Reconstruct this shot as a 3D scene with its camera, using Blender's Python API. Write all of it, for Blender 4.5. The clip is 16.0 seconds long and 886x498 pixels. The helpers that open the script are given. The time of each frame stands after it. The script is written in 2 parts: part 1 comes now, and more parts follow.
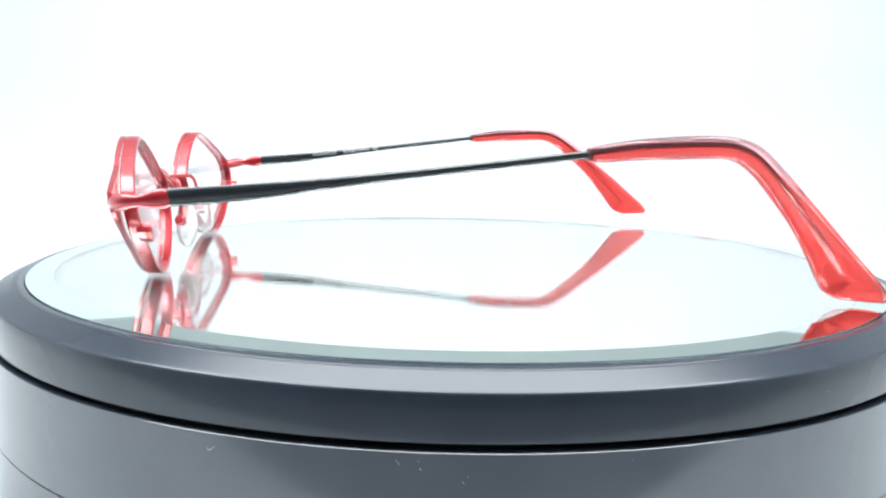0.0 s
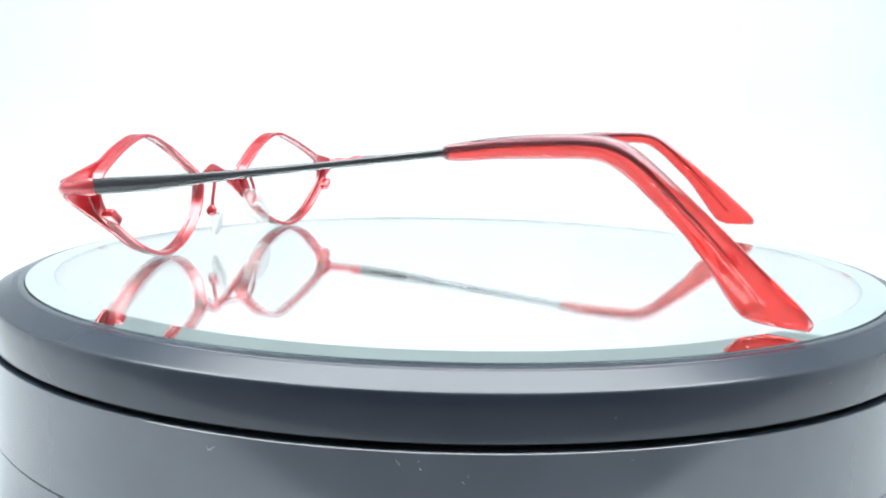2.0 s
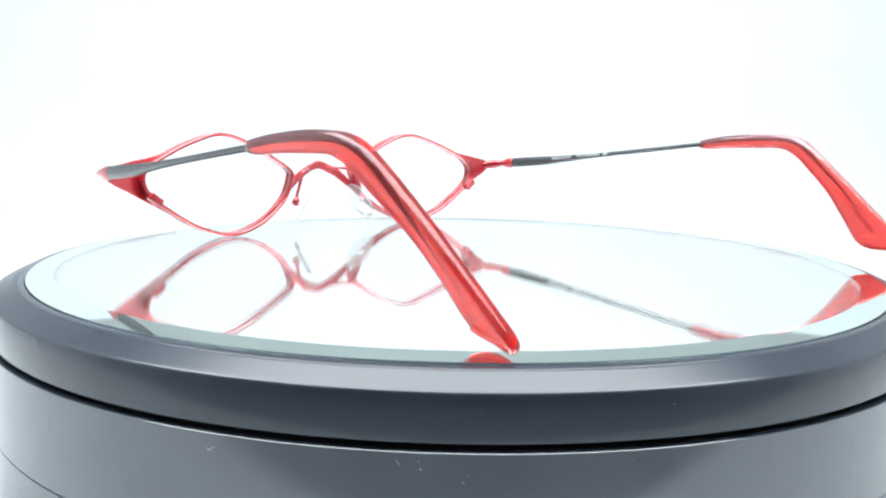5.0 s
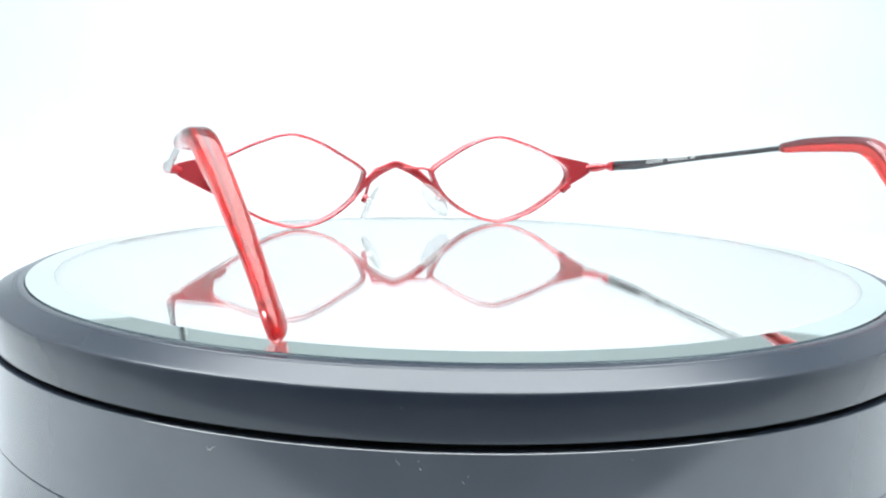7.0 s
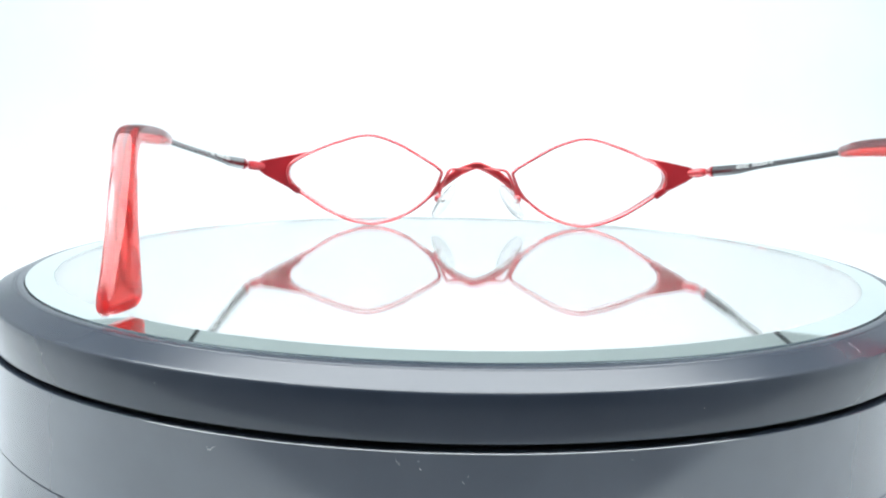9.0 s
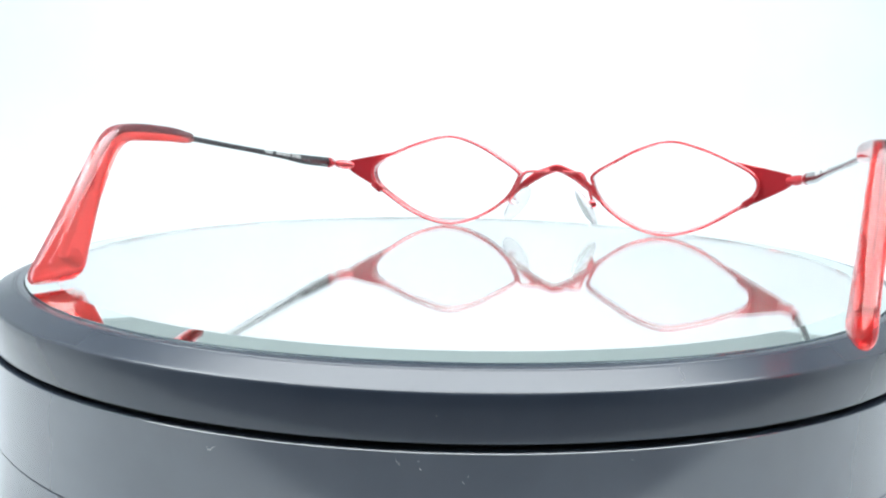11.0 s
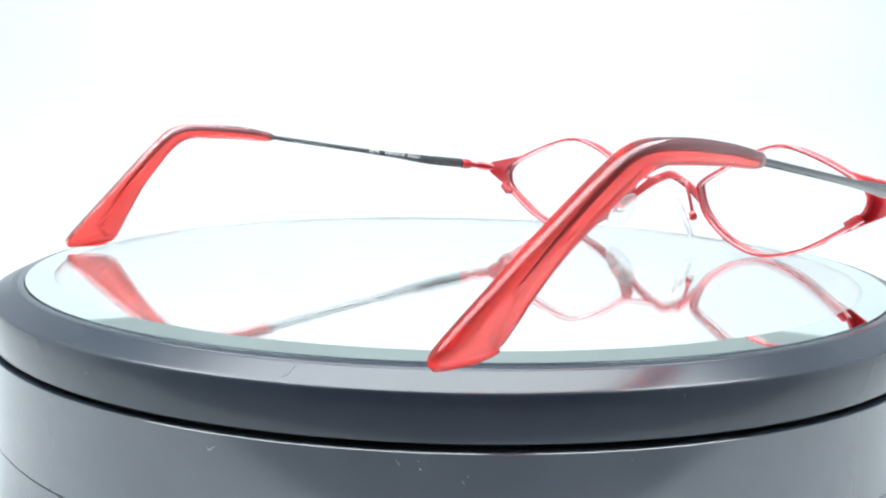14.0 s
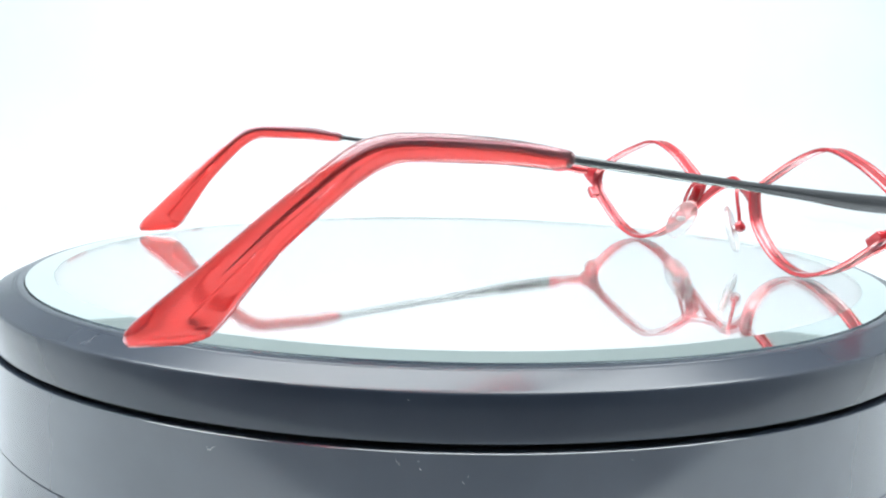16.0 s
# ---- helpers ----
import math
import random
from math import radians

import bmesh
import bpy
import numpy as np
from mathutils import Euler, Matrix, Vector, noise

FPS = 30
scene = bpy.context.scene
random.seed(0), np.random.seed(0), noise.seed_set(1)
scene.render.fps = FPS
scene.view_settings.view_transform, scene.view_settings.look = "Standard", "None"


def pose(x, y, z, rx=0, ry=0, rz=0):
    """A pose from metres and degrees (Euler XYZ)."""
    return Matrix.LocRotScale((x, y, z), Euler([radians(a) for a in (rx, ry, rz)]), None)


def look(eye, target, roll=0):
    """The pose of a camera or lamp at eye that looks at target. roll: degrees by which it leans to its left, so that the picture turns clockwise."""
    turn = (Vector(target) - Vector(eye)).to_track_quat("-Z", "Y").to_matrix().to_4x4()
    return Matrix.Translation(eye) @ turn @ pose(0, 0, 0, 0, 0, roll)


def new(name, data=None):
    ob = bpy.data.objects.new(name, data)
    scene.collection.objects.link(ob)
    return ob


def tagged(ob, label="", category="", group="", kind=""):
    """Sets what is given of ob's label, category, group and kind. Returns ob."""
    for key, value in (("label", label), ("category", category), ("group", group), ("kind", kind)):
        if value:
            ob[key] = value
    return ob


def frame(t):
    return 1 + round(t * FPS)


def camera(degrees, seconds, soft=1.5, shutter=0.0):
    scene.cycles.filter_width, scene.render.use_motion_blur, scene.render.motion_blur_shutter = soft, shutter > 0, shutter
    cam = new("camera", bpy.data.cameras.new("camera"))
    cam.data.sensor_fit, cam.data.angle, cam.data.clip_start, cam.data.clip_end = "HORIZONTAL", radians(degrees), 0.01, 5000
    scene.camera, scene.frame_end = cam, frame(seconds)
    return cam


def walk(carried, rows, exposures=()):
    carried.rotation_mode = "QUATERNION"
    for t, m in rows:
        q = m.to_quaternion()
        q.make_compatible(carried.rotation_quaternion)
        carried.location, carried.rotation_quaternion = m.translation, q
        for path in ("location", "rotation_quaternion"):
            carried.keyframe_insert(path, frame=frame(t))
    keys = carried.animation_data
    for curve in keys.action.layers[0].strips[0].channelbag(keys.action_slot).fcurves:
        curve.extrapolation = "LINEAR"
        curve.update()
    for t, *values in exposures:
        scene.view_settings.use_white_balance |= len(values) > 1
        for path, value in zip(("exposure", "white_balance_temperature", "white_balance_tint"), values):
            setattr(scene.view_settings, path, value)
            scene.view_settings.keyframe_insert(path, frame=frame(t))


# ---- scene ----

MM = 0.001

# ---- camera: it stands still before the turntable ----
EYE = Vector((0.0, -208.19, 31.56)) * MM
AIM = Vector((-2.96, -10.22, 3.29)) * MM
cam = camera(53.5, 16.0, soft=2.2)
walk(cam, [(0.0, look(EYE, AIM, 1.06)), (16.0, look(EYE, AIM, 1.06))])

# ---- light: a white photo tent with one bright LED panel under its ceiling ----
world = bpy.data.worlds.new("tent_surroundings")
world.use_nodes = True
world.node_tree.nodes["Background"].inputs[0].default_value = (0.8, 0.9, 1.0, 1)
world.node_tree.nodes["Background"].inputs[1].default_value = 0.3
scene.world = world


def area_lamp(name, size_x, size_y, watts, m, colour=(0.93, 0.98, 1.0)):
    data = bpy.data.lights.new(name, "AREA")
    data.shape, data.size, data.size_y, data.energy, data.color = "RECTANGLE", size_x, size_y, watts, colour
    ob = new(name, data)
    ob.matrix_basis = m
    return ob


area_lamp("led_panel_light", 0.92, 0.38, 9.6, look((-0.03, 0.03, 0.52), (-0.03, 0.03, 0.0)))


# ---- materials ----
def material(name, colour, rough=0.5, metal=0.0, **more):
    mat = bpy.data.materials.new(name)
    mat.use_nodes = True
    b = mat.node_tree.nodes["Principled BSDF"]
    b.inputs["Base Color"].default_value = (*colour, 1)
    b.inputs["Roughness"].default_value = rough
    b.inputs["Metallic"].default_value = metal
    for key, value in more.items():
        b.inputs[key.replace("_", " ")].default_value = value
    return mat


def add_noise(mat, scale, colour_a, colour_b, rough_a=None, rough_b=None, bump=0.0, detail=6.0, low=0.35, high=0.65, stretch=(1, 1, 1)):
    """Mottled colour, uneven gloss and fine relief from one noise in object space."""
    nt = mat.node_tree
    b = nt.nodes["Principled BSDF"]
    tc, mp, nz = nt.nodes.new("ShaderNodeTexCoord"), nt.nodes.new("ShaderNodeMapping"), nt.nodes.new("ShaderNodeTexNoise")
    mp.inputs["Scale"].default_value = stretch
    nz.inputs["Scale"].default_value, nz.inputs["Detail"].default_value = scale, detail
    nt.links.new(tc.outputs["Object"], mp.inputs["Vector"])
    nt.links.new(mp.outputs["Vector"], nz.inputs["Vector"])
    ramp = nt.nodes.new("ShaderNodeValToRGB")
    ramp.color_ramp.elements[0].position, ramp.color_ramp.elements[1].position = low, high
    ramp.color_ramp.elements[0].color, ramp.color_ramp.elements[1].color = (*colour_a, 1), (*colour_b, 1)
    nt.links.new(nz.outputs["Fac"], ramp.inputs["Fac"])
    nt.links.new(ramp.outputs["Color"], b.inputs["Base Color"])
    if rough_a is not None:
        mr = nt.nodes.new("ShaderNodeMapRange")
        mr.inputs["From Min"].default_value, mr.inputs["From Max"].default_value = low, high
        mr.inputs["To Min"].default_value, mr.inputs["To Max"].default_value = rough_a, rough_b
        nt.links.new(nz.outputs["Fac"], mr.inputs["Value"])
        nt.links.new(mr.outputs["Result"], b.inputs["Roughness"])
    if bump:
        n2 = nt.nodes.new("ShaderNodeTexNoise")
        n2.inputs["Scale"].default_value, n2.inputs["Detail"].default_value = scale * 9, 3
        nt.links.new(mp.outputs["Vector"], n2.inputs["Vector"])
        bp = nt.nodes.new("ShaderNodeBump")
        bp.inputs["Strength"].default_value, bp.inputs["Distance"].default_value = bump, 0.0001
        nt.links.new(n2.outputs["Fac"], bp.inputs["Height"])
        nt.links.new(bp.outputs["Normal"], b.inputs["Normal"])
    return mat


def dusty_mirror():
    """Silvered glass: a mirror under a thin even film of dust."""
    mat = material("mirror_silver", (0.985, 0.99, 0.987), 0.012, 1.0)
    nt = mat.node_tree
    out, mirror = nt.nodes["Material Output"], nt.nodes["Principled BSDF"]
    film, mix = nt.nodes.new("ShaderNodeBsdfDiffuse"), nt.nodes.new("ShaderNodeMixShader")
    tc, nz, mr = nt.nodes.new("ShaderNodeTexCoord"), nt.nodes.new("ShaderNodeTexNoise"), nt.nodes.new("ShaderNodeMapRange")
    film.inputs["Color"].default_value = (0.80, 0.83, 0.83, 1)
    nz.inputs["Scale"].default_value, nz.inputs["Detail"].default_value = 35, 5
    mr.inputs["From Min"].default_value, mr.inputs["From Max"].default_value = 0.3, 0.7
    mr.inputs["To Min"].default_value, mr.inputs["To Max"].default_value = 0.10, 0.16
    nt.links.new(tc.outputs["Object"], nz.inputs["Vector"])
    nt.links.new(nz.outputs["Fac"], mr.inputs["Value"])
    nt.links.new(mr.outputs["Result"], mix.inputs[0])
    nt.links.new(mirror.outputs[0], mix.inputs[1])
    nt.links.new(film.outputs[0], mix.inputs[2])
    nt.links.new(mix.outputs[0], out.inputs["Surface"])
    return mat


FABRIC = add_noise(material("white_fabric", (0.735, 0.765, 0.78), 0.9), 14, (0.725, 0.758, 0.774), (0.745, 0.772, 0.786), 0.85, 0.95, 0.05)
GREY_FABRIC = add_noise(material("grey_fabric", (0.35, 0.37, 0.37), 0.9), 14, (0.34, 0.36, 0.36), (0.36, 0.38, 0.38), 0.85, 0.95)
SIDE_FABRIC = add_noise(material("pale_grey_fabric", (0.47, 0.49, 0.50), 0.9), 14, (0.45, 0.47, 0.48), (0.49, 0.51, 0.52), 0.85, 0.95)
ROOM = material("dark_room_wall", (0.10, 0.105, 0.115), 0.9)
PLASTIC = add_noise(material("dark_gloss_plastic", (0.05, 0.065, 0.09), 0.12, IOR=1.85), 60, (0.045, 0.059, 0.083), (0.053, 0.068, 0.094), 0.11, 0.16, 0.0)
RIM_PLASTIC = add_noise(material("dark_polished_rim", (0.034, 0.043, 0.06), 0.2, IOR=1.5), 45, (0.03, 0.039, 0.056), (0.037, 0.047, 0.066), 0.2, 0.215, 0.0)
TABLE = add_noise(material("grey_table", (0.32, 0.33, 0.35), 0.5), 20, (0.30, 0.31, 0.33), (0.34, 0.35, 0.37), 0.45, 0.6)
GAP_SHADE = material("gap_shade", (0.004, 0.004, 0.005), 0.7)
SILVER = dusty_mirror()
GLASS = material("mirror_glass", (0.99, 1.0, 0.996), 0.0, 0.0, Transmission_Weight=1.0, IOR=1.3)
GREEN_EDGE = material("green_bevelled_mirror", (0.86, 0.975, 0.945), 0.03, 1.0)
LENS = material("clear_demo_lens", (0.99, 0.995, 1.0), 0.0, 0.0, Transmission_Weight=1.0, IOR=1.25)
SILICONE = material("clear_silicone", (1.0, 1.0, 1.0), 0.10, 0.0, Transmission_Weight=0.78, IOR=1.14)
RED_METAL = material("red_lacquered_metal", (0.59, 0.026, 0.037), 0.27, 0.40, Coat_Weight=1.0, Coat_Roughness=0.14, Coat_IOR=1.6)
BLACK_METAL = material("black_anodised_metal", (0.024, 0.028, 0.033), 0.2, IOR=1.75)


def cloudy(name, colour, rough, ior, cloud, cloud_a, cloud_b, **more):
    """See-through acetate with a little cloud in it."""
    mat = material(name, colour, rough, 0.0, Transmission_Weight=1.0, IOR=ior, **more)
    nt = mat.node_tree
    out, clear = nt.nodes["Material Output"], nt.nodes["Principled BSDF"]
    lit, mix = nt.nodes.new("ShaderNodeBsdfTranslucent"), nt.nodes.new("ShaderNodeMixShader")
    tc, nz, ramp = nt.nodes.new("ShaderNodeTexCoord"), nt.nodes.new("ShaderNodeTexNoise"), nt.nodes.new("ShaderNodeValToRGB")
    nz.inputs["Scale"].default_value, nz.inputs["Detail"].default_value = 120, 3
    ramp.color_ramp.elements[0].position, ramp.color_ramp.elements[1].position = 0.35, 0.65
    ramp.color_ramp.elements[0].color, ramp.color_ramp.elements[1].color = (*cloud_a, 1), (*cloud_b, 1)
    nt.links.new(tc.outputs["Object"], nz.inputs["Vector"])
    nt.links.new(nz.outputs["Fac"], ramp.inputs["Fac"])
    nt.links.new(ramp.outputs["Color"], lit.inputs["Color"])
    mix.inputs[0].default_value = cloud
    nt.links.new(clear.outputs[0], mix.inputs[1])
    nt.links.new(lit.outputs[0], mix.inputs[2])
    nt.links.new(mix.outputs[0], out.inputs["Surface"])
    return mat


ACETATE = cloudy("pale_red_clear_acetate", (1.0, 0.64, 0.66), 0.07, 1.32, 0.12, (0.92, 0.36, 0.40), (0.95, 0.44, 0.47), Coat_Weight=0.45, Coat_Roughness=0.06, Coat_IOR=1.5)
RED_LAYER = cloudy("red_acetate_layer", (1.0, 0.20, 0.17), 0.08, 1.01, 0.12, (0.97, 0.05, 0.04), (0.99, 0.09, 0.06))
CORE = material("dark_steel_core", (0.16, 0.12, 0.13), 0.3, 0.9)
PRINT = material("pale_print", (0.85, 0.87, 0.87), 0.5)
PLUG = material("white_plastic_plug", (0.82, 0.83, 0.84), 0.3)
LINT = material("pale_lint", (0.7, 0.7, 0.72), 0.9)


# ---- building helpers ----
def part(name, bm, mat, parent=None, label="", smooth=True, crease=38.0):
    bmesh.ops.recalc_face_normals(bm, faces=bm.faces[:])
    me = bpy.data.meshes.new(name)
    bm.to_mesh(me)
    bm.free()
    me.materials.append(mat)
    if smooth:
        me.set_sharp_from_angle(angle=radians(crease))
        me.polygons.foreach_set("use_smooth", [True] * len(me.polygons))
    ob = new(name, me)
    ob.parent = parent
    if label:
        ob["label"] = label
    return ob


def lathe(profile, steps=256, closed=True):
    """A ring or disc from a profile of (radius, z) in millimetres; radius 0 ends it on the axis."""
    bm = bmesh.new()
    rings = []
    for r, z in profile:
        if r == 0:
            rings.append([bm.verts.new((0, 0, z * MM))] * steps)
        else:
            rings.append([bm.verts.new((r * MM * math.cos(2 * math.pi * i / steps), r * MM * math.sin(2 * math.pi * i / steps), z * MM)) for i in range(steps)])
    pairs = list(zip(rings, rings[1:])) + ([(rings[-1], rings[0])] if closed else [])
    for a, b in pairs:
        for i in range(steps):
            j = (i + 1) % steps
            vs = []
            for v in (a[i], a[j], b[j], b[i]):
                if v not in vs:
                    vs.append(v)
            if len(vs) > 2:
                bm.faces.new(vs)
    return bm


def spline(points, per=8, closed=False):
    """Catmull-Rom through a few control points of any dimension."""
    p = [np.array(q, float) for q in points]
    n = len(p)
    out = []
    for i in range(n if closed else n - 1):
        a, b, c, d = (p[(i + k) % n] if closed else p[min(max(i + k, 0), n - 1)] for k in (-1, 0, 1, 2))
        for s in range(per):
            t = s / per
            out.append(0.5 * (2 * b + (c - a) * t + (2 * a - 5 * b + 4 * c - d) * t * t + (3 * b - a - 3 * c + d) * t ** 3))
    if not closed:
        out.append(p[-1])
    return out


def skin(bm, rings, closed=False, caps=True):
    """Faces between rings of bmesh vertices."""
    n = len(rings[0])
    for a, b in list(zip(rings, rings[1:])) + ([(rings[-1], rings[0])] if closed else []):
        for i in range(n):
            bm.faces.new((a[i], a[(i + 1) % n], b[(i + 1) % n], b[i]))
    if caps and not closed:
        bm.faces.new(rings[0][::-1])
        bm.faces.new(rings[-1])


# The glasses' own axes: u along the front, v forwards, z up; they stand turned on the platter.
SEAT = pose(-5.96 * MM, 67.08 * MM, 0, 0, 0, 13.52)


def at(u, v, z):
    return SEAT @ Vector((u * MM, v * MM, z * MM))


def rod(points, per=8, sides=14):
    """A swept bar: rows of (u, v, z, half height, half thickness); round or flattened."""
    rows = spline(points, per)
    bm = bmesh.new()
    rings = []
    for i, q in enumerate(rows):
        a, b = rows[max(i - 1, 0)][:3], rows[min(i + 1, len(rows) - 1)][:3]
        d = Vector(b - a).normalized()
        side = d.cross(Vector((0, 0, 1)))
        side = side.normalized() if side.length > 0.2 else Vector((1, 0, 0))
        up = side.cross(d)
        c = Vector(q[:3])
        ring = []
        for k in range(sides):
            w = 2 * math.pi * k / sides
            ring.append(bm.verts.new(at(*(c + up * math.sin(w) * q[3] + side * math.cos(w) * q[4]))))
        rings.append(ring)
    skin(bm, rings)
    return bm


def box(centre, size, bevel=0.3, turn=0.0, tilt=0.0):
    bm = bmesh.new()
    bmesh.ops.create_cube(bm, size=1, matrix=Matrix.Diagonal((size[0] * MM, size[1] * MM, size[2] * MM, 1)))
    bmesh.ops.bevel(bm, geom=bm.edges[:], offset=bevel * MM, segments=2, affect="EDGES", profile=0.5)
    bm.transform(SEAT @ pose(centre[0] * MM, centre[1] * MM, centre[2] * MM, 0, tilt, turn))
    return bm


# ---- the tent ----
FLOOR = -0.046
BACK, FRONT, SIDE, TOP, EDGE, SHEET_TOP, SHEET_HALF = 0.60, -0.75, 0.50, 0.56, -0.165, 0.19, 0.435


def sheet_sweep():
    """Floor and back of the tent in one curved white cloth, with thickness."""
    prof = [(EDGE, FLOOR), (0.0, FLOOR)]
    r = 0.10
    for k in range(17):
        w = math.pi / 2 * k / 16
        prof.append((BACK - r + r * math.sin(w), FLOOR + r - r * math.cos(w)))
    prof.append((BACK, SHEET_TOP))
    bm = bmesh.new()
    rows = []
    # the unseen front edge slants, so the base mirrors less white on its right
    skew = {0: (-0.02, 0.04)}
    for i, (y, z) in enumerate(prof):
        yl, yr = (y + d for d in skew.get(i, (0.0, 0.0)))
        a, b = prof[max(i - 1, 0)], prof[min(i + 1, len(prof) - 1)]
        n = Vector((0, -(b[1] - a[1]), b[0] - a[0])).normalized() * -0.004
        half = SIDE + (SHEET_HALF - SIDE) * min(1.0, max(0.0, (z - FLOOR - 0.05) / 0.06))
        rows.append([bm.verts.new((-half, yl, z)), bm.verts.new((half, yr, z)), bm.verts.new((half, yr + n.y, z + n.z)), bm.verts.new((-half, yl + n.y, z + n.z))])
    skin(bm, rows)
    return bm


def slab(x0, y0, z0, x1, y1, z1):
    bm = bmesh.new()
    bmesh.ops.create_cube(bm, size=1, matrix=Matrix.Translation(((x0 + x1) / 2, (y0 + y1) / 2, (z0 + z1) / 2)) @ Matrix.Diagonal((x1 - x0, y1 - y0, z1 - z0, 1)))
    return bm


tagged(part("backdrop", sheet_sweep(), FABRIC), "seamless white cloth sweep under and behind the turntable", "backdrop", kind="structure")
tagged(part("table_top", slab(-SIDE - 0.011, FRONT, FLOOR - 0.03, SIDE + 0.011, BACK, FLOOR - 0.0045), TABLE, smooth=False), "plain grey table top under the white cloth", "table top", kind="structure")
tagged(part("wall_back", slab(-SIDE - 0.011, BACK + 0.006, FLOOR - 0.004, SIDE + 0.011, BACK + 0.012, TOP + 0.006), GREY_FABRIC, smooth=False), "plain light grey fabric wall behind the white cloth", "wall", kind="structure")
for side_name, sx in (("left", -1), ("right", 1)):
    # added out of view: a low white strip for the base drum to mirror
    lo, hi = sorted((sx * SIDE, sx * (SIDE + 0.005)))
    tagged(part("unseen_cloth_" + side_name, slab(lo, EDGE, FLOOR - 0.004, hi, BACK + 0.004, 0.08), FABRIC, smooth=False), "plain white cloth added out of view along the tent side", "cloth", kind="structure")
    lo, hi = sorted((sx * (SIDE + 0.006), sx * (SIDE + 0.011)))
    tagged(part("wall_" + side_name, slab(lo, FRONT, FLOOR - 0.004, hi, BACK + 0.005, TOP), SIDE_FABRIC, smooth=False), "plain light grey fabric tent wall", "wall", kind="structure")
tagged(part("ceiling", slab(-SIDE - 0.011, FRONT, TOP + 0.001, SIDE + 0.011, BACK + 0.005, TOP + 0.006), FABRIC, smooth=False), "plain white fabric tent ceiling", "ceiling", kind="structure")
tagged(part("wall_front", slab(-SIDE - 0.011, FRONT - 0.008, FLOOR - 0.004, SIDE + 0.006, FRONT - 0.002, TOP + 0.006), ROOM, smooth=False), "plain grey wall closing the tent behind the camera", "wall", kind="structure")

# ---- the turntable ----
turntable = tagged(new("turntable"), "round black plastic turntable with glossy rim and mirror top", "turntable")
turntable.empty_display_size = 0.02
turntable.location = (0, 0, 0)

base = part("base", lathe([(0, -45.6), (96.5, -45.6), (98.6, -44.6), (100.0, -42.5), (100.6, -26.5), (100.35, -26.38), (100.35, -26.22), (100.72, -26.1),
                           (100.55, -10.8), (100.55, -10.31), (100.43, -10.23), (97.5, -10.2), (0, -10.2)], closed=False), PLASTIC, turntable, "dark glossy plastic base drum with a fine seam", crease=16.0)
# fills the gap below the rim; its shade is put into the near-black colour
part("gap_ring", lathe([(40, -10.4), (97.0, -10.4), (97.0, -8.8), (40, -8.8)]), GAP_SHADE, turntable, "near-black ring filling the shaded gap below the rim")
platter = part("platter", lathe([(93.45, -1.3), (93.47, -0.55), (93.6, -0.47), (94.95, -0.44), (95.2, -0.5), (95.32, -0.60), (95.42, -0.64), (95.55, -0.67), (95.7, -0.74), (99.0, -2.27), (99.2, -2.363), (99.45, -2.52), (99.6, -2.72), (99.67, -2.98), (99.83, -3.7),
                                 (99.95, -4.8), (100.02, -6.2), (100.03, -8.9), (99.97, -9.15), (99.8, -9.25), (99.0, -9.3), (60, -9.3), (60, -5.2), (93.45, -5.2)]), RIM_PLASTIC, turntable, "polished black rotating rim with a sloped edge", crease=20.0)
part("mirror_glass", lathe([(0, 0), (87.95, 0), (87.95, -2.2), (0, -2.2)], closed=False), GLASS, platter, "clear flat mirror glass", crease=2.0)
part("mirror_bevel", lathe([(88.0, 0.02), (93.3, -0.2), (93.3, -2.9), (88.0, -2.9)]), GREEN_EDGE, platter, "greenish bevelled mirror edge", crease=2.0)
part("mirror_silver", lathe([(0, -2.24), (87.9, -2.24), (87.9, -3.0), (0, -3.0)], closed=False), SILVER, platter, "silvered mirror backing")

# ---- the glasses ----
glasses = tagged(new("eyeglasses"), "red diamond-shaped metal eyeglasses with black temples and red tips", "eyeglasses")
glasses.empty_display_size = 0.02

# opening of one rim: a soft diamond, pointed at the nose
OPENING = [(57.9, 16.0), (56.3, 18.8), (51.5, 21.5), (43.0, 25.0), (34.0, 27.1), (25.4, 24.8), (17.0, 20.2), (12.4, 17.2), (11.9, 15.2),
           (15.4, 9.0), (23.6, 3.3), (33.2, 1.0), (43.0, 3.5), (51.5, 8.5), (56.4, 12.4)]


def bow(u, z):
    """Depth of the front: wrapped a little round the face and leaning back at its foot."""
    return 1.6 - 6.0 * (u / 68.0) ** 2 - 2.4 + 4.4 * z / 27.5


def rim_loop():
    pts = spline(OPENING, 8, True)
    out = []
    for i, p in enumerate(pts):
        t = pts[(i + 1) % len(pts)] - pts[i - 1]
        t = t / np.linalg.norm(t)
        out.append((p, np.array((t[1], -t[0])) * -1))
    # the normals point away from the opening
    c = np.mean([p for p, _ in out], axis=0)
    return [(p, n if np.dot(n, p - c) > 0 else -n) for p, n in out]


LOOP = rim_loop()
WEDGE = [((51.6, 22.5), (67.2, 19.2)), ((67.2, 19.2), (67.8, 17.4)), ((67.8, 17.4), (66.9, 15.7)), ((66.9, 15.7), (51.4, 7.3))]


def plate_reach(p, n, least):
    """How far the front plate runs out from the opening: a thin rim that flares into the end piece."""
    if p[0] < 47:
        return least
    best = 99.0
    for a, b in WEDGE:
        a, b = np.array(a), np.array(b)
        e = b - a
        m = np.array((e[1], -e[0]))
        m = m if np.dot(m, np.array((55.0, 16.0)) - a) < 0 else -m
        k = np.dot(n, m)
        if k > 1e-6:
            best = min(best, np.dot(a - p, m) / k)
    return max(least, best)


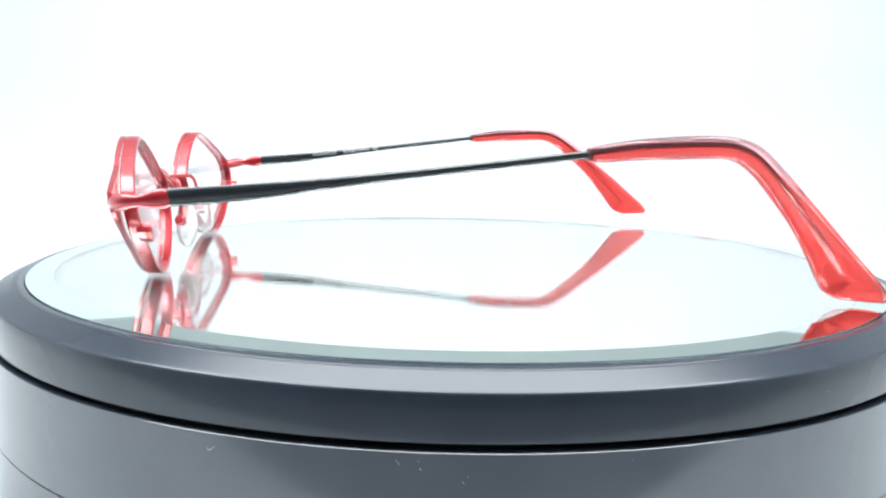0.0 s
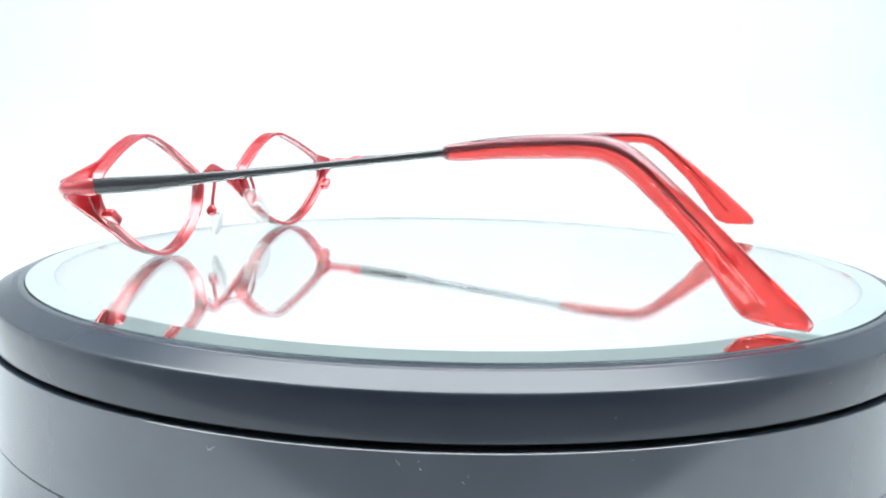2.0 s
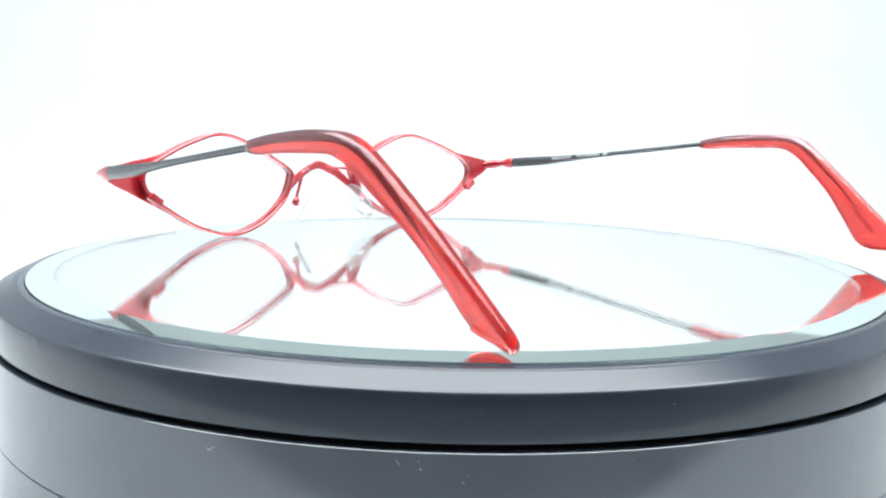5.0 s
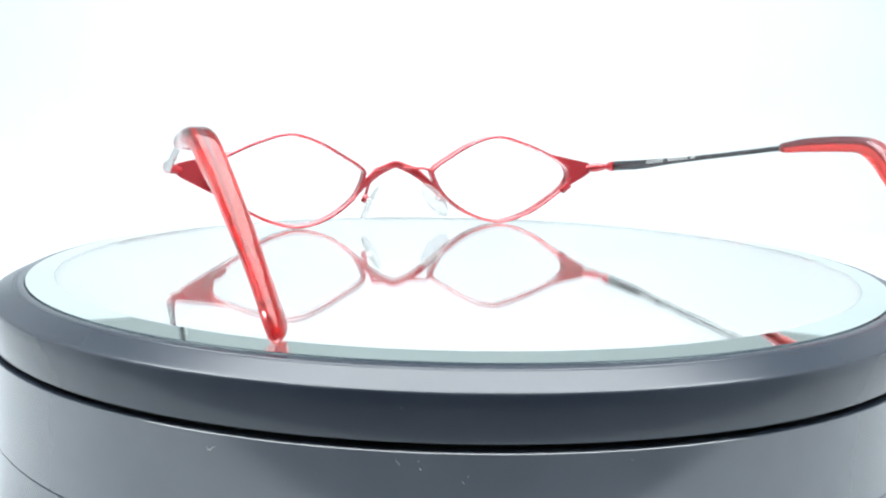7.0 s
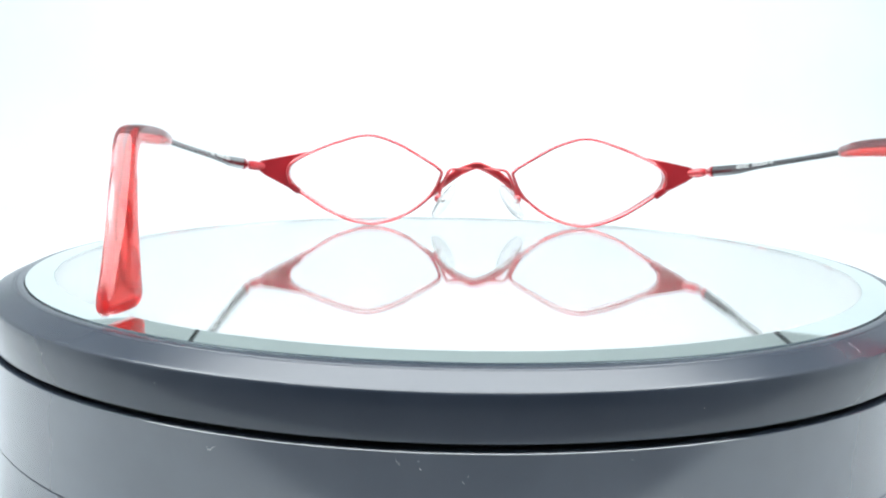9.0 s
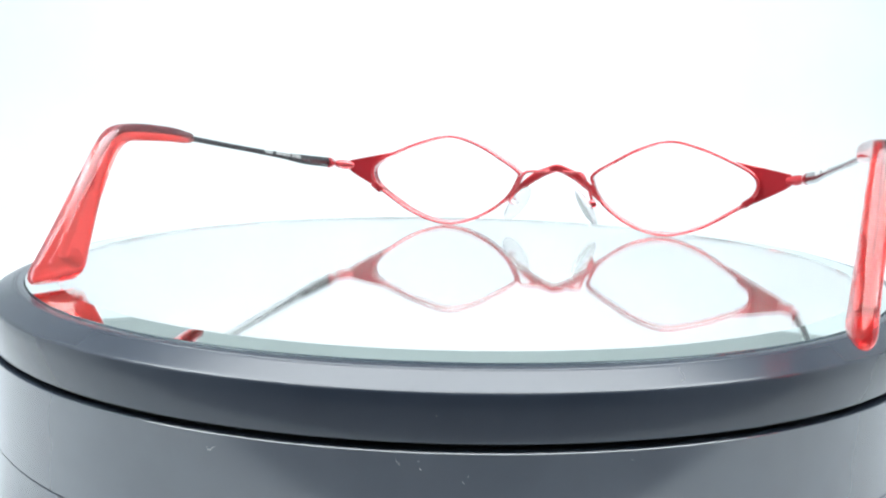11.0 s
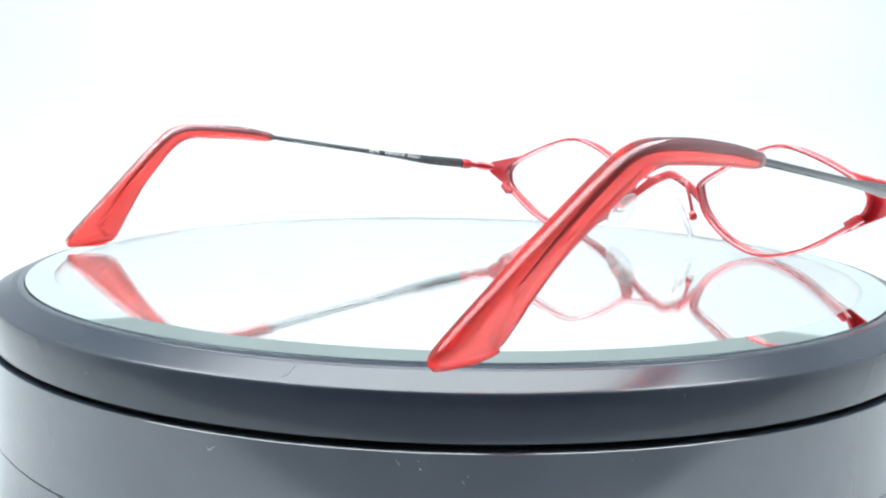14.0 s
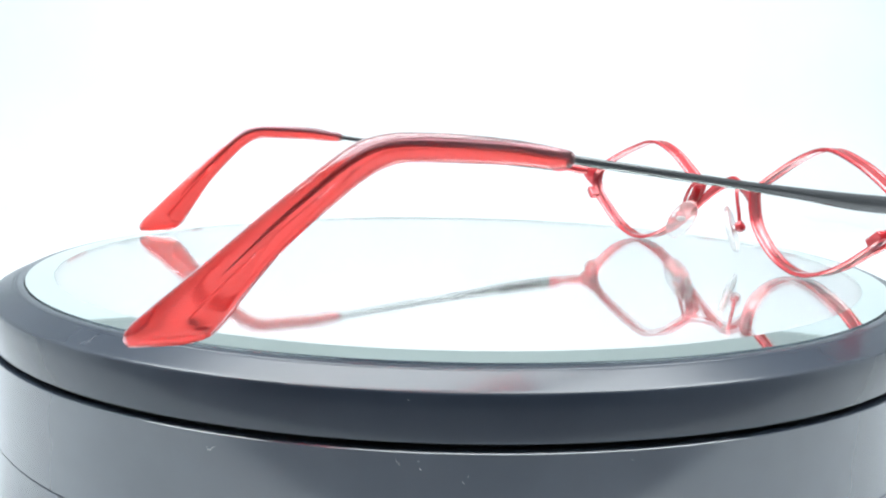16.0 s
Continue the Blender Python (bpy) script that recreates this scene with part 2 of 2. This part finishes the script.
def ring_mesh(side, inner, outer, front, back, bevel=0.18):
    bm = bmesh.new()
    rings = []
    for p, n in LOOP:
        o = outer(p, n)
        sec = [(inner, front - bevel), (inner + bevel, front), (o - bevel, front), (o, front - bevel), (o, back + bevel), (o - bevel, back), (inner + bevel, back), (inner, back + bevel)]
        ring = []
        for d, w in sec:
            q = p + n * d
            ring.append(bm.verts.new(at(side * q[0], bow(q[0], q[1]) + w, q[1])))
        rings.append(ring)
    skin(bm, rings, closed=True)
    return bm


def lens_mesh(side):
    bm = bmesh.new()
    c = np.mean([p for p, _ in LOOP], axis=0)
    layers = []
    for w in (0.5, -0.7):
        rows = [[bm.verts.new(at(side * c[0], bow(c[0], c[1]) + w, c[1]))] * len(LOOP)]
        for k in (0.35, 0.7, 1.0):
            row = []
            for p, n in LOOP:
                q = c + (p + n * 0.25 - c) * k
                row.append(bm.verts.new(at(side * q[0], bow(q[0], q[1]) + w, q[1])))
            rows.append(row)
        layers.append(rows)
        for a, b in zip(rows, rows[1:]):
            for i in range(len(LOOP)):
                j = (i + 1) % len(LOOP)
                bm.faces.new([v for v in dict.fromkeys((a[i], a[j], b[j], b[i]))])
    a, b = layers[0][-1], layers[1][-1]
    for i in range(len(LOOP)):
        j = (i + 1) % len(LOOP)
        bm.faces.new((a[i], a[j], b[j], b[i]))
    return bm


# upper and lower outline of a temple tip in (v, z), and its middle u and half thickness
TIP = [(-80.4, 27.5, -80.5, 26.3, 75.0, 0.9), (-81.0, 28.2, -81.2, 25.9, 75.0, 1.6), (-84.0, 28.8, -84.0, 25.8, 75.0, 2.0), (-89.0, 29.6, -89.0, 26.2, 74.7, 2.2),
       (-97.0, 30.3, -97.2, 26.5, 74.9, 2.3), (-103.6, 30.4, -103.5, 26.6, 74.8, 2.3), (-107.6, 29.8, -106.3, 26.0, 74.5, 2.25), (-110.8, 28.4, -108.8, 24.6, 74.1, 2.2),
       (-114.5, 25.4, -111.9, 21.9, 73.4, 2.15), (-122.0, 18.5, -118.5, 15.0, 72.0, 2.1), (-129.6, 11.2, -122.7, 9.3, 70.7, 1.85), (-135.0, 6.1, -125.4, 5.2, 69.9, 1.7),
       (-137.8, 3.3, -126.9, 3.1, 69.5, 1.7), (-138.6, 1.8, -128.4, 1.9, 69.3, 1.5), (-138.0, 0.7, -130.6, 1.0, 69.2, 0.8)]


def tip_lift(v, side):
    """One tip stands a little off the mirror: its bend is opened slightly more."""
    return 2.1 * max(0.0, (-103 - v) / 35.0) if side > 0 else 0.0


def sway(v, side):
    """The temples are not quite alike: one is bent a little outwards, the other inwards."""
    return float(np.interp(-v, (12, 80, 103, 138), (0, 0.6, 0.75, 1.3) if side > 0 else (0, -0.9, -0.8, -0.3)))


def tip_point(row, f, w, side):
    """A point of a tip's section: f from the front edge to the rear edge, w from the inner face to the outer face."""
    tv, tz, bv, bz, u, h = row
    v, z = bv + (tv - bv) * f, bz + (tz - bz) * f
    drop = (1 - f) * max(0.0, (-112 - v) / 20.0) * (0.3 if side > 0 else 2.8)
    # the front part of the blade is a thin flange, set back on the outer face
    grow = min(1.0, max(0.0, (-110 - v) / 13.0))
    grow = grow * grow * (3 - 2 * grow)
    edge = 0.5 * min(1.0, max(0.0, (min(tz, bz + 4.5) - 2.0) / 3.0))
    step = min(1.0, max(0.0, (edge - f) / 0.06)) * grow
    w = w * (1 - 0.75 * step) if w > 0 else w
    rise = (0.1 * f - 0.15) * min(1.0, max(0.0, (v + 130) / 16.0))
    far = max(0.0, (-103 - v) / 35.0) if side > 0 else 0.0
    return at(side * (u + w * h - drop + sway(v, side)), v - 1.5 * far, z + rise + tip_lift(v, side))


SECTION = (0.012, 0.05, 0.12, 0.22, 0.32, 0.38, 0.42, 0.45, 0.48, 0.51, 0.56, 0.64, 0.74, 0.84, 0.92, 0.97, 0.99)


def tip_mesh(side, f_range=lambda v: (0.0, 1.0), w_range=(-1.0, 1.0), rows=None, power=3.2):
    """A slab with rounded edges, swept along the tip."""
    bm = bmesh.new()
    rings = []
    loop = [(f, (1 - abs(2 * f - 1) ** power) ** (1 / power)) for f in SECTION]
    loop += [(f, -w) for f, w in loop[::-1]]
    for row in rows if rows is not None else spline(TIP, 6):
        low, high = f_range((row[0] + row[2]) / 2)
        rings.append([bm.verts.new(tip_point(row, low + (high - low) * f, w_range[0] + (w_range[1] - w_range[0]) * (w + 1) / 2, side)) for f, w in loop])
    skin(bm, rings)
    return bm


def layer_mesh(side):
    """The dyed inner layer, which stops short of the outer face."""
    return tip_mesh(side, lambda v: (0.05, float(np.interp(-v, (85, 103, 114, 126, 138), (0.56, 0.56, 0.74, 0.92, 0.95)))), (-0.92, 0.55), spline(TIP, 6)[7:-2], 2.8)


def core_mesh(side):
    pts = []
    for row in TIP[1:11]:
        tv, tz, bv, bz, u, h = row
        v, z = tv * 0.6 + bv * 0.4, tz * 0.6 + bz * 0.4
        r = float(np.interp(-v, (100, 110, 118, 127), (0.55, 0.42, 0.30, 0.08)))
        far = max(0.0, (-103 - v) / 35.0) if side > 0 else 0.0
        pts.append((side * (u + sway(v, side)), v - 1.5 * far, z + tip_lift(v, side), r, r))
    return rod(pts, 5, 10)


def nose_pad(side):
    """A clear oval cushion, rounded on its faces."""
    bm = bmesh.new()
    bmesh.ops.create_uvsphere(bm, u_segments=28, v_segments=14, radius=1)
    long_axis = Vector((side * 7.0, -2.1, -10.1)).normalized()
    face = Vector((-side * 0.78, -0.55, -0.3))
    face = (face - long_axis * face.dot(long_axis)).normalized()
    wide = long_axis.cross(face)
    for v in bm.verts:
        a = v.co.copy()
        q = Vector((side * 10.4, -3.9, 7.8)) + long_axis * a.x * 6.2 + wide * a.y * 3.1 + face * math.copysign(abs(a.z) ** 0.7, a.z) * 0.9
        v.co = at(*q)
    return bm


def writing(side, v0, v1, count, gaps):
    """Rows of small bars along the inner face of a temple, in place of the printed words."""
    bm = bmesh.new()
    rnd = random.Random(5 + count)
    step = (v1 - v0) / count
    for i in range(count):
        if i in gaps:
            continue
        v = v0 + step * (i + 0.5)
        f = (-12.5 - v) / 67.5
        u, z = 70.3 + 4.7 * f - 0.72 + sway(v, side), 18.75 + 8.1 * f + 0.1
        for k, part_h in ((-1, 0.16), (1, 0.16), (0, 0.1)):
            if k == 0 and rnd.random() < 0.4:
                continue
            m = SEAT @ pose(side * u * MM, v * MM, (z + k * 0.33) * MM, 6.5, 0, 0) @ Matrix.Diagonal((0.12 * MM, step * 0.78 * MM, part_h * MM, 1))
            bmesh.ops.create_cube(bm, size=1, matrix=m)
        m = SEAT @ pose(side * u * MM, (v - step * 0.3) * MM, z * MM, 6.5, 0, 0) @ Matrix.Diagonal((0.12 * MM, step * 0.2 * MM, 0.8 * MM, 1))
        bmesh.ops.create_cube(bm, size=1, matrix=m)
    return bm


def build_side(side):
    plate = part("front_plate", ring_mesh(side, 0.0, lambda p, n: plate_reach(p, n, 0.85), 1.9, 0.95), RED_METAL, glasses, "thin red front rim flaring into the end piece")
    wire = part("eyewire", ring_mesh(side, 0.0, lambda p, n: 0.9, 0.68, -1.9, 0.26), RED_METAL, glasses, "deep red metal rim")
    part("closing_block", box((side * 56.1, -5.3, 11.3), (3.8, 2.7, 2.0), 0.4, 0, side * -37), RED_METAL, wire, "small red closing block")
    part("lens", lens_mesh(side), LENS, glasses, "clear thin lens")
    part("end_piece", rod([(side * 66.0, -2.2, 17.5, 0.9, 0.9), (side * 67.8, -3.5, 17.7, 1.45, 1.25), (side * 69.4, -5.2, 18.0, 1.4, 1.2), (side * 70.2, -7.4, 18.2, 1.05, 0.95),
                           (side * 70.3, -9.8, 18.45, 1.6, 1.15), (side * 70.3, -11.6, 18.65, 1.7, 1.15), (side * 70.3, -12.6, 18.75, 1.35, 1.05)]), RED_METAL, glasses, "red hinge end piece, waisted like a spindle")
    temple = part("temple", rod([(side * 70.3, -12.4, 18.75, 1.35, 0.8), (side * 70.5, -13.2, 18.85, 1.55, 0.88), (side * (71.4 + sway(-26, side)), -26.0, 20.0, 1.42, 0.78), (side * (72.3 + sway(-38, side)), -38.0, 21.5, 0.98, 0.7),
                                 (side * (73.3 + sway(-50, side)), -50.0, 23.0, 0.74, 0.66), (side * (74.3 + sway(-65, side)), -65.0, 24.9, 0.68, 0.64), (side * (75.0 + sway(-81.5, side)), -81.5, 27.0, 0.68, 0.64)]), BLACK_METAL, glasses, "slim black metal temple, flattened near the hinge")
    if side > 0:
        part("printing", writing(side, -29.0, -50.0, 22, (8, 9, 19)), PRINT, temple, "small pale print", smooth=False)
    else:
        part("printing", writing(side, -30.0, -48.8, 20, (5, 14, 15)), PRINT, temple, "small pale print", smooth=False)
    tip = part("temple_tip", tip_mesh(side), ACETATE, glasses, "translucent red acetate tip bent down to a cut end", crease=50.0)
    part("red_layer", layer_mesh(side), RED_LAYER, tip, "see-through red layer inside the tip")
    part("wire_core", core_mesh(side), CORE, tip, "dark metal wire inside the tip")
    arm = part("pad_arm", rod([(side * 2.0, 1.9, 17.6, 0.42, 0.42), (side * 5.5, 0.6, 17.6, 0.42, 0.42), (side * 8.6, -1.7, 17.3, 0.45, 0.45), (side * 10.0, -2.6, 15.2, 0.45, 0.45),
                              (side * 11.5, -2.9, 11.4, 0.45, 0.45), (side * 12.2, -3.0, 8.7, 0.5, 0.5)]), RED_METAL, glasses, "thin red wire pad arm")
    part("pad_box", rod([(side * 13.0, -2.5, 8.9, 0.6, 0.6), (side * 12.8, -2.6, 8.8, 1.2, 1.2), (side * 12.0, -3.1, 8.5, 1.35, 1.35), (side * 11.4, -3.5, 8.3, 0.9, 0.9)], 4), RED_METAL, arm)
    part("nose_pad", nose_pad(side), SILICONE, arm, "clear silicone nose pad")
    part("pad_mount", rod([(side * 11.9, -3.2, 8.5, 0.5, 0.9), (side * 11.3, -3.5, 8.2, 0.6, 1.2), (side * 10.8, -3.75, 8.0, 0.5, 1.0)], 4), PLUG, arm, "small white plug inside the nose pad")


for sign in (-1, 1):
    build_side(sign)
BRIDGE = [(17.5, 6.6, 0.4), (13.4, 9.9, 0.7), (10.2, 13.0, 1.1), (6.6, 15.9, 1.35), (3.2, 17.6, 1.25), (0.0, 18.6, 1.25)]
bridge_row = [(u, bow(u, z) + 0.9 + 0.6 * (1 - u / 16.5), z, h, 0.5) for u, z, h in BRIDGE]
part("bridge", rod(bridge_row + [(-u, v, z, h, t) for u, v, z, h, t in bridge_row[-2::-1]], 6, 16), RED_METAL, glasses, "arched flattened red metal bridge")


# ---- lint and dust specks on the plastic ----
def wall_place(degrees, z, radius):
    """Places on a round wall: millimetres along it and up it, from a first point; gives the place and the way out."""
    def place(a, h):
        w = radians(degrees) + a / radius
        out = Vector((math.cos(w), math.sin(w), 0))
        return (out * (radius + 0.03) + Vector((0, 0, z + h))) * MM, out
    return place


def slope_place(degrees):
    """The same on the rim's sloped face."""
    def place(a, h):
        w = radians(degrees) + a / 97.4
        ring = Vector((math.cos(w), math.sin(w), 0))
        return (ring * (97.4 - 0.907 * h) + Vector((0, 0, -1.49 + 0.42 * h))) * MM, (ring * 0.42 + Vector((0, 0, 0.907))).normalized()
    return place


def fibre(place, bends, parent, thick=0.032):
    """A short curled fibre that lies on the plastic."""
    bm = bmesh.new()
    rings = []
    for a, h in spline(bends, 5):
        c, out = place(float(a), float(h))
        rings.append([bm.verts.new(c + (out * math.cos(q) + Vector((0, 0, 1)) * math.sin(q)) * thick * MM) for q in (0.3, 2.4, 4.5)])
    skin(bm, rings)
    return part("lint", bm, LINT, parent, "pale curled dust fibre")


def speck(place, size, parent):
    """An uneven crumb of dust."""
    bm = bmesh.new()
    bmesh.ops.create_icosphere(bm, subdivisions=1, radius=size * MM)
    for v in bm.verts:
        v.co *= 0.8 + 0.4 * noise.noise(v.co * 9000)
    bm.transform(Matrix.Translation(place(0, 0)[0]))
    return part("dust_speck", bm, LINT, parent, "pale dust speck")


HOOK = [(-0.75, 0), (-0.45, -0.28), (0.1, -0.3), (0.3, 0.15), (0.75, 0.2)]
CARET = [(-0.6, -0.3), (-0.3, 0.1), (0.0, 0.25), (0.2, 0.05), (0.6, 0.0)]
TWIST = [(-0.2, 0.5), (-0.15, 0.1), (0.15, -0.2), (0.35, -0.35), (0.3, -0.55)]
COMMA = [(-0.1, 0.25), (-0.05, -0.05), (0.25, -0.2)]
for a, z, bends in ((251.15, -12.3, HOOK), (243.65, -18.2, CARET), (266.0, -11.6, TWIST), (267.7, -12.35, COMMA), (270.9, -14.0, COMMA), (286.5, -16.2, COMMA)):
    fibre(wall_place(a, z, 100.55), bends, base, 0.026)
for a, z, size in ((267.55, -11.4, 0.075), (247.4, -11.05, 0.05), (266.3, -16.5, 0.05), (283.6, -11.6, 0.05), (263.0, -13.3, 0.03), (271.2, -13.3, 0.035)):
    speck(wall_place(a, z, 100.55), size, base)
for a, z, size in ((240.9, -4.75, 0.05), (255.9, -4.6, 0.05), (350.5, -3.5, 0.06), (300.0, -5.5, 0.045), (220.0, -6.0, 0.045), (30.0, -5.4, 0.045)):
    speck(wall_place(a, z, 99.97), size, platter)
fibre(slope_place(319.6), [(0.45, 1.3), (0.2, 0.3), (0.35, 0.0), (0.0, -0.8), (-0.5, -1.2)], platter, 0.028)


# ---- motion: platter and glasses turn together at a steady pace ----
def motions():
    rows = [(t, pose(0, 0, 0, 0, 0, 83.142 - 10.4664 * t + 0.01665 * t ** 2 - 0.000905 * t ** 3)) for t in [float(k) for k in range(17)]]
    walk(platter, rows)
    walk(glasses, rows)


motions()
